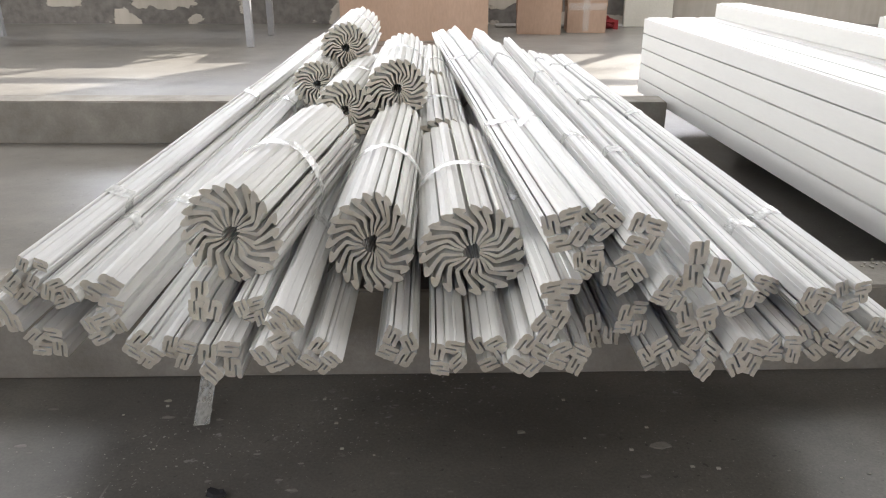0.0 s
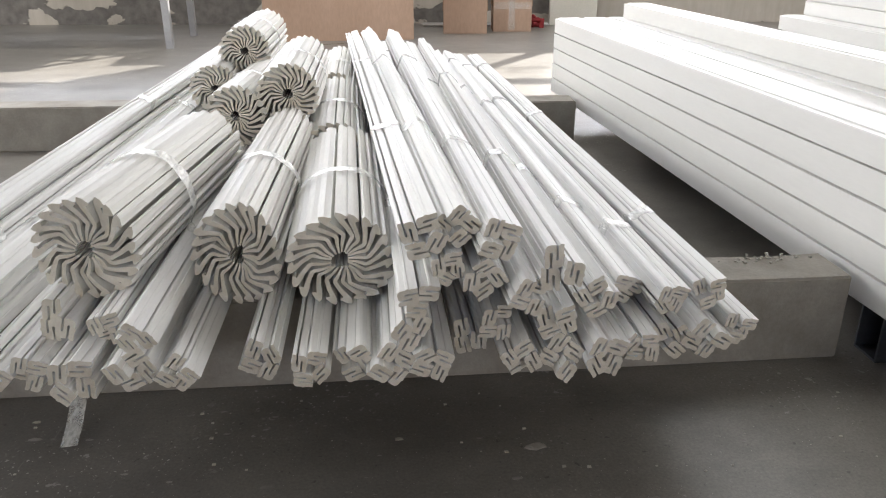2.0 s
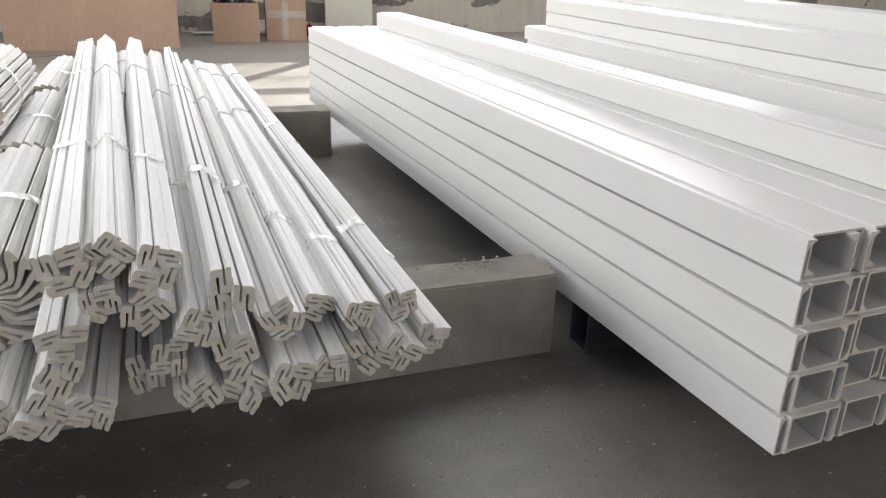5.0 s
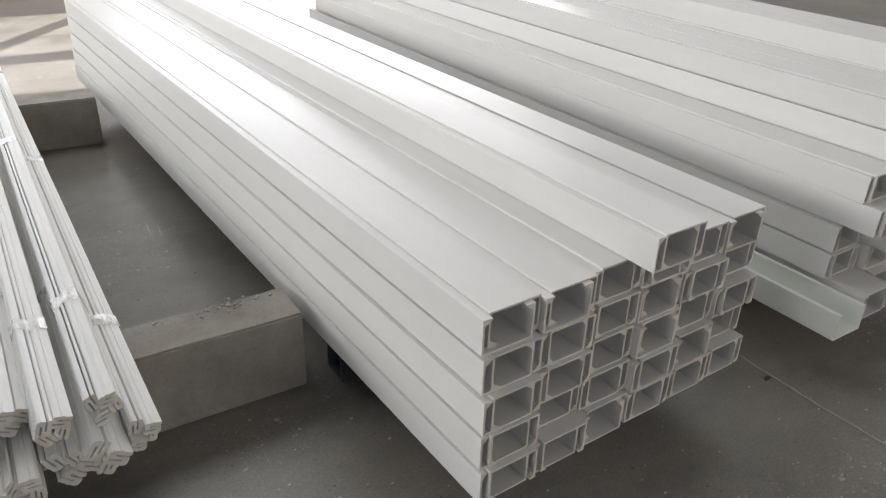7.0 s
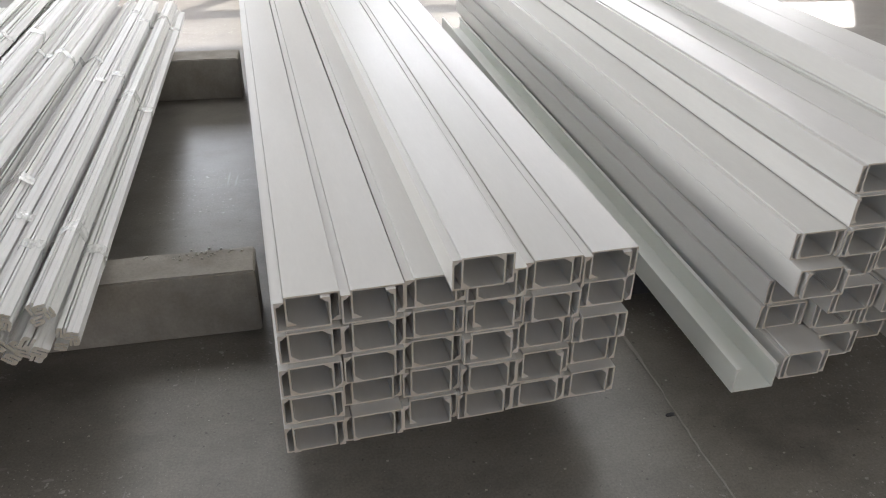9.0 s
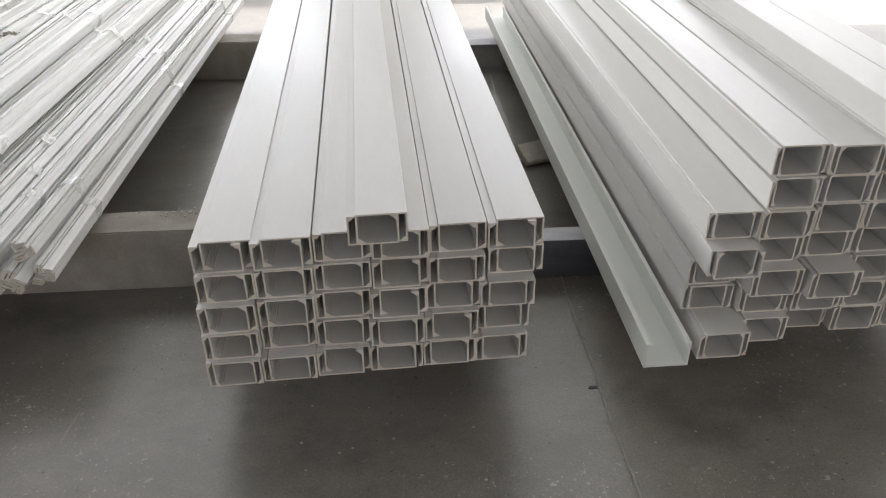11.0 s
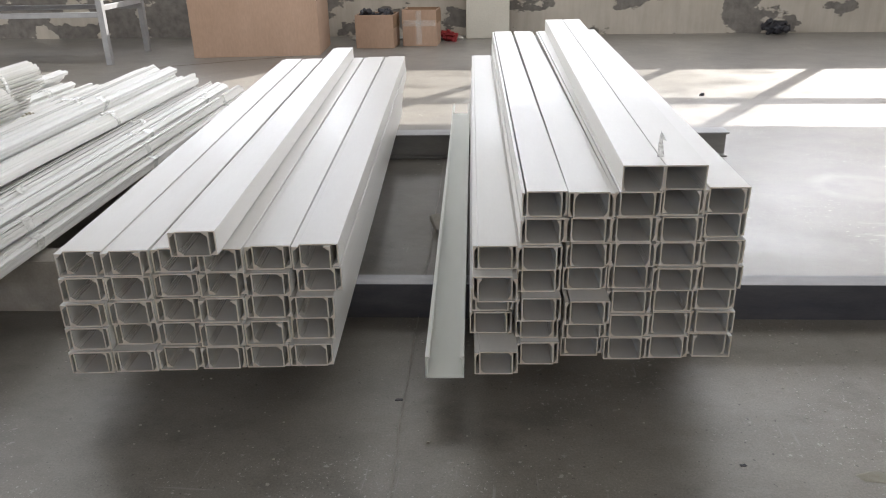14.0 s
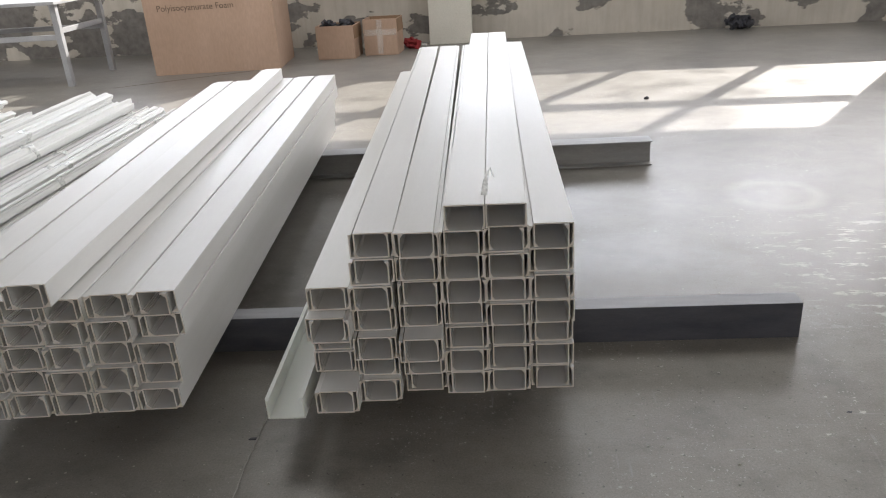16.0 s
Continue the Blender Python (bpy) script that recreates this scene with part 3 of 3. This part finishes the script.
def blade_roll(length, wide, tall, spin, seed, blades=22):
    rnd = random.Random(seed)
    thing = new("blade_roll")
    tagged(thing, "round pinwheel bundle of white zigzag blades tied with film", "blade bundle", "pinwheel bundles of blades")

    def polar(r, a):
        return (r * math.sin(radians(a)), r * math.cos(radians(a)))
    web = stroke([polar(r, a) for r, a, w in WEB], [w for r, a, w in WEB])
    half = len(WEB)
    whole = web[:half] + [polar(r, a) for r, a in FOOT] + web[half:]
    for k in range(blades):
        turn = radians(-(k * 360 / blades + spin + rnd.uniform(-1.3, 1.3)))
        out = rnd.uniform(-0.025, 0.02)
        c, s = math.cos(turn), math.sin(turn)
        poly = []
        for x, z in whole:
            z += out
            poly.append(((x * c - z * s) * wide + 0.004 * math.cos(turn * 2), (x * s + z * c) * tall))
        y = rnd.uniform(-0.007, 0.007)
        part("blade", extrude(poly, y, length + y * 2), [BLADE, PVC_END], thing)
    outline = [(wide * 1.035 * math.cos(2 * math.pi * k / 40), tall * 1.035 * math.sin(2 * math.pi * k / 40)) for k in range(40)]
    part("film_tie", band(outline, 0.40 * length, 0.036, seed), FILM, thing, "clear film tie")
    return thing


# front centre, rear x and z, length, half width, half height
ROLLS = [(-0.381, 1.355, 0.447, -0.30, 0.452, 0.74, 0.098, 0.101), (-0.122, 1.425, 0.396, -0.10, 0.40, 0.90, 0.087, 0.106), (0.083, 1.395, 0.389, 0.065, 0.39, 0.76, 0.107, 0.097),
         (-0.102, 2.380, 0.540, -0.10, 0.545, 0.70, 0.096, 0.092), (-0.332, 3.085, 0.580, -0.33, 0.585, 0.70, 0.098, 0.098), (-0.270, 2.390, 0.472, -0.25, 0.455, 0.72, 0.095, 0.095),
         (-0.435, 2.950, 0.460, -0.42, 0.455, 0.80, 0.095, 0.090), (0.035, 2.275, 0.375, 0.02, 0.375, 0.86, 0.098, 0.095), (0.0, 3.17, 0.385, 0.0, 0.385, 0.86, 0.095, 0.095)]
for k, (x, y, z, xr, zr, length, wide, tall) in enumerate(ROLLS):
    blade_roll(length, wide, tall, k * 5.3, 4 + k).matrix_basis = along((x, y, z), (xr, y + length, zr))


# ---- things at the back wall ----
def carton(x0, y0, w, d, h, yaw, label, is_open=False, tape=True):
    thing = new("cardboard_carton")
    thing.matrix_basis = pose(x0, y0, 0, 0, 0, yaw)
    tagged(thing, label, "carton", "cardboard cartons")
    t = 0.007
    part("base_panel", box(0, 0, 0, w, d, 0.006), CARTON, thing)
    part("front_panel", box(0, 0, 0.006, w, t, h, 0.002), CARTON, thing)
    part("back_panel", box(0, d - t, 0.006, w, d, h, 0.002), CARTON_IN, thing)
    part("side_panel", box(0, t, 0.006, t, d - t, h), CARTON, thing)
    part("side_panel", box(w - t, t, 0.006, w, d - t, h), CARTON, thing)
    if not is_open:
        part("top_flap", box(0, 0, h, w, d / 2 - 0.002, h + t), CARTON, thing)
        part("top_flap", box(0, d / 2 + 0.002, h, w, d, h + t), CARTON, thing)
    else:
        for x, lean in ((0.0, -12), (w, 12)):
            ob = part("side_flap", box(-0.003, 0.01, 0, 0.003, d - 0.01, 0.16), CARTON_IN, thing)
            ob.matrix_basis = pose(x, 0, h - 0.01, 0, lean + (180 if x else -180) * 0.92, 0)
    if tape:
        part("tape", box(w * 0.40, -0.0025, h * 0.05, w * 0.56, -0.0005, h - 0.01), TAPE, thing, "strip of shiny clear parcel tape")
        part("tape", box(0.01, -0.0035, h * 0.55, w - 0.01, -0.0026, h * 0.72), TAPE, thing, "strip of shiny clear parcel tape")
    return thing


def lettering(words, size, m, parent, material):
    curve = bpy.data.curves.new("lettering", "FONT")
    curve.body, curve.size, curve.extrude = words, size, 0.0006
    ob = new("lettering", curve)
    dg = bpy.context.evaluated_depsgraph_get()
    me = bpy.data.meshes.new_from_object(ob.evaluated_get(dg))
    bpy.data.objects.remove(ob)
    me.materials.clear()
    me.materials.append(material)
    ob = part("lettering", me, None, parent, "printed dark brown lettering")
    ob.matrix_basis = m
    return ob


big = carton(-0.95, 8.36, 1.58, 0.95, 1.2, 3, "very large brown cardboard carton standing on the floor", tape=False)
lettering("Polyisocyanurate Foam", 0.102, pose(0.16, -0.001, 0.765, 90, 0, 0), big, INK)
box_a = carton(1.0, 8.98, 0.50, 0.42, 0.42, -5, "open brown cardboard carton heaped with dark plastic parts", True, tape=False)
carton(1.60, 9.13, 0.45, 0.40, 0.46, -5, "open brown cardboard carton banded with clear tape", True)


def heap(name, x, y, z, w, d, n, material, label, category, seed, size=0.06):
    """Loose small parts lying over one another, as one heap."""
    rnd = random.Random(seed)
    bm = bmesh.new()
    for _ in range(n):
        s = rnd.uniform(0.5, 1.3) * size
        one = box(-s, -s * 0.35, -s * 0.25, s, s * 0.35, s * 0.25, s * 0.08)
        m = pose(x + rnd.uniform(-w, w) / 2, y + rnd.uniform(-d, d) / 2, z + rnd.uniform(-0.05, 0.05), rnd.uniform(-50, 50), rnd.uniform(-40, 40), rnd.uniform(0, 180))
        one.transform(m)
        me = bpy.data.meshes.new("tmp")
        one.to_mesh(me)
        one.free()
        bm.from_mesh(me)
        bpy.data.meshes.remove(me)
    return put(name, bm, material, None, label, category, kind="stuff")


heap("plastic_parts", 1.27, 9.17, 0.40, 0.36, 0.28, 46, DARK, "heap of dark plastic parts in an open carton", "plastic parts", 3)

# metal work bench with open legs
bench = new("work_bench")
tagged(bench, "grey metal work bench with square legs and rails", "bench")
for x in (-4.9, -1.82):
    for y in (7.92, 9.02):
        part("leg", box(x - 0.035, y - 0.035, 0, x + 0.035, y + 0.035, 0.95, 0.003), BENCH, bench)
    part("side_rail", box(x - 0.025, 7.955, 0.62, x + 0.025, 8.985, 0.68, 0.003), BENCH, bench)
for y in (7.92, 9.02):
    part("long_rail", box(-4.865, y - 0.025, 0.55, -1.855, y + 0.025, 0.61, 0.003), BENCH, bench)
part("bench_top", box(-5.0, 7.82, 0.95, -1.75, 9.12, 0.99, 0.004), BENCH, bench)

board = put("leaning_board", box(0, 0, 0, 0.60, 0.06, 1.9, 0.006), CREAM, pose(2.42, 9.78, 0, -3, 0, -3), "tall cream board standing against the wall", "board")
put("pale_pipe", box(0, 0, 0, 1.6, 0.05, 0.05, 0.02, seg=3), PALE, pose(0.8, 9.75, 0.0, 0, 0, -4), "pale plastic pipe lying along the wall", "pipe")
heap("red_rag", 2.22, 9.62, 0.05, 0.14, 0.14, 14, RED, "crumpled red cloth on the floor", "cloth", 9, 0.07)
heap("black_bag", 6.60, 9.76, 0.10, 0.26, 0.14, 22, DARK, "crumpled black bag lying by the wall", "bag", 12, 0.09)


# ---- small things ----
def strip(name, points, width, material, label, category, twist=0.0):
    """A thin bent ribbon with a little thickness."""
    bm = bmesh.new()
    rows = []
    for k, p in enumerate(points):
        p = Vector(p)
        side = Vector((math.cos(twist * k), math.sin(twist * k), 0)) * width / 2
        rows.append([bm.verts.new(p + side + Vector((0, -0.001, 0))), bm.verts.new(p - side + Vector((0, -0.001, 0))), bm.verts.new(p - side + Vector((0, 0.001, 0.001))), bm.verts.new(p + side + Vector((0, 0.001, 0.001)))])
    for a, b in zip(rows, rows[1:]):
        for i in range(4):
            bm.faces.new((a[i], a[(i + 1) % 4], b[(i + 1) % 4], b[i]))
    bm.faces.new(rows[0])
    bm.faces.new(rows[-1][::-1])
    return put(name, bm, material, None, label, category)


strip("plastic_strip", [(-0.505, 1.563, 0.224), (-0.508, 1.548, 0.13), (-0.512, 1.505, 0.05), (-0.508, 1.44, 0.012), (-0.497, 1.37, 0.004)], 0.034, STRIP, "loose clear plastic strip hanging from the bundles to the floor", "plastic strip", 0.03)
strip("tie_tail", [(3.192, 1.06, 0.792), (3.196, 1.09, 0.815), (3.203, 1.13, 0.838), (3.212, 1.165, 0.842), (3.220, 1.15, 0.818)], 0.02, FILM, "loose end of a plastic tie between two channels", "plastic tie", 0.5)

bm = bmesh.new()
rnd = random.Random(77)
for k in range(2600):
    x, y = rnd.uniform(-1.2, 4.5), rnd.uniform(0.1, 1.5) if rnd.random() < 0.8 else rnd.uniform(1.8, 7.0)
    if noise.noise(Vector((x * 2.2, y * 2.2, 4.0))) < -0.05:
        continue
    s = 0.0006 + 0.0034 * rnd.random() ** 4
    box(x - s, y - s * 0.7, -0.0005, x + s, y + s * 0.7, s * 0.7, bm=bm)
put("floor_grit", bm, GRIT, None, "scattered pale grit and crumbs on the floor", "grit", kind="stuff")
bm = bmesh.new()
for k in range(230):
    x, y = rnd.uniform(-1.0, 1.0), rnd.uniform(0.62, 1.5)
    if k > 150:
        x, y = rnd.uniform(1.2, 5.5), rnd.uniform(-0.1, 1.4)
    size, turn = 0.0025 + 0.011 * rnd.random() ** 2.5, rnd.uniform(0, 6.28)
    ring = []
    for i in range(7):
        a, q = turn + i * 0.898, size * rnd.uniform(0.5, 1.0)
        ring.append(bm.verts.new((x + q * 1.5 * math.cos(a), y + q * 0.6 * math.sin(a), 0.0008)))
    tip = bm.verts.new((x, y, 0.0016))
    for i in range(7):
        bm.faces.new((ring[i], ring[(i + 1) % 7], tip))
put("floor_flakes", bm, FLAKE, None, "thin grey plaster flakes trodden onto the floor", "flakes", kind="stuff")
bm = bmesh.new()
for k in range(40):
    x = 1.08 + rnd.gauss(0, 0.06) + (0.07 if k % 2 else 0)
    s = rnd.uniform(0.001, 0.0035)
    y = 1.69 + rnd.gauss(0, 0.011)
    box(x - s, y - s, 0.222, x + s, y + s, 0.2245 + s, bm=bm)
put("plaster_crumbs", bm, GRIT, None, "small heap of plaster crumbs on the concrete beam", "crumbs", kind="stuff")

# cracked floor joint with chipped edges
bm = bmesh.new()
rnd = random.Random(5)
rows = []
for k in range(160):
    y = -0.4 + k * 0.026
    x = 2.412 + 0.012 * noise.noise(Vector((0, y * 2.5, 0))) + rnd.uniform(-0.002, 0.002)
    w = 0.0018 + 0.0060 * max(0.0, noise.noise(Vector((3, y * 3.5, 1)))) + rnd.uniform(0, 0.0012)
    rows.append((bm.verts.new((x - w, y, 0.0035)), bm.verts.new((x + w, y, 0.0042))))
for a, b in zip(rows, rows[1:]):
    bm.faces.new((a[0], a[1], b[1], b[0]))
put("floor_joint", bm, CRACK, None, "pale filled crack running across the concrete floor", "floor joint", kind="structure")


def chip(x, y, size, material, label, seed, name="floor_chip", flat=0.12):
    rnd = random.Random(seed)
    bm = bmesh.new()
    n = 11
    ring = []
    for k in range(n):
        a = 2 * math.pi * k / n
        q = size * rnd.uniform(0.55, 1.0)
        ring.append((q * math.cos(a), q * 0.6 * math.sin(a)))
    low = [bm.verts.new((x + p, y + q, 0.0005)) for p, q in ring]
    high = [bm.verts.new((x + p * 0.8, y + q * 0.8, size * flat * rnd.uniform(0.6, 1.2))) for p, q in ring]
    for k in range(n):
        bm.faces.new((low[k], low[(k + 1) % n], high[(k + 1) % n], high[k]))
    bm.faces.new(high)
    return put(name, bm, material, None, label, "chip")


chip(2.395, 0.965, 0.018, DARK, "dark chip lying beside the floor crack", 1)
chip(-0.41, 1.15, 0.022, DARK, "dark crumb of rubber on the floor", 2, flat=0.5)
chip(0.185, 1.335, 0.013, GRIT, "pale flat plaster chip on the floor", 3)
chip(0.47, 1.285, 0.030, CONCRETE, "flat grey plaster flake on the floor", 4, flat=0.05)
chip(-0.60, 1.47, 0.010, GRIT, "pale flat plaster chip on the floor", 5)
chip(3.75, 0.62, 0.055, GRIT, "pale plaster flake stuck on the floor", 6, flat=0.03)
chip(3.41, 0.66, 0.016, DARK, "dark speck on the floor", 7)
chip(4.35, 1.05, 0.012, DARK, "dark speck on the floor", 8)
chip(4.62, 5.75, 0.03, DARK, "dark crumb on the sunlit floor", 9, flat=0.8)

# broken piece under the edge of the tall stack
bm = box(0, 0, 0, 0.17, 0.13, 0.035, 0.006)
for v in bm.verts:
    v.co += Vector((noise.noise(v.co * 23) * 0.02, noise.noise(v.co * 31) * 0.02, 0))
put("broken_slab", bm, GRIT, pose(2.43, 2.42, 0.0, 18, 0, 20), "broken pale slab lying under the channels", "slab")

# Thin dark strip laid along a dark line on the floor.
strip("dark_strip", [(-1.15, 7.62, 0.006), (-0.35, 8.02, 0.006), (0.30, 8.33, 0.006)], 0.03, INK, "thin dark strip on the floor before the large carton", "lath")
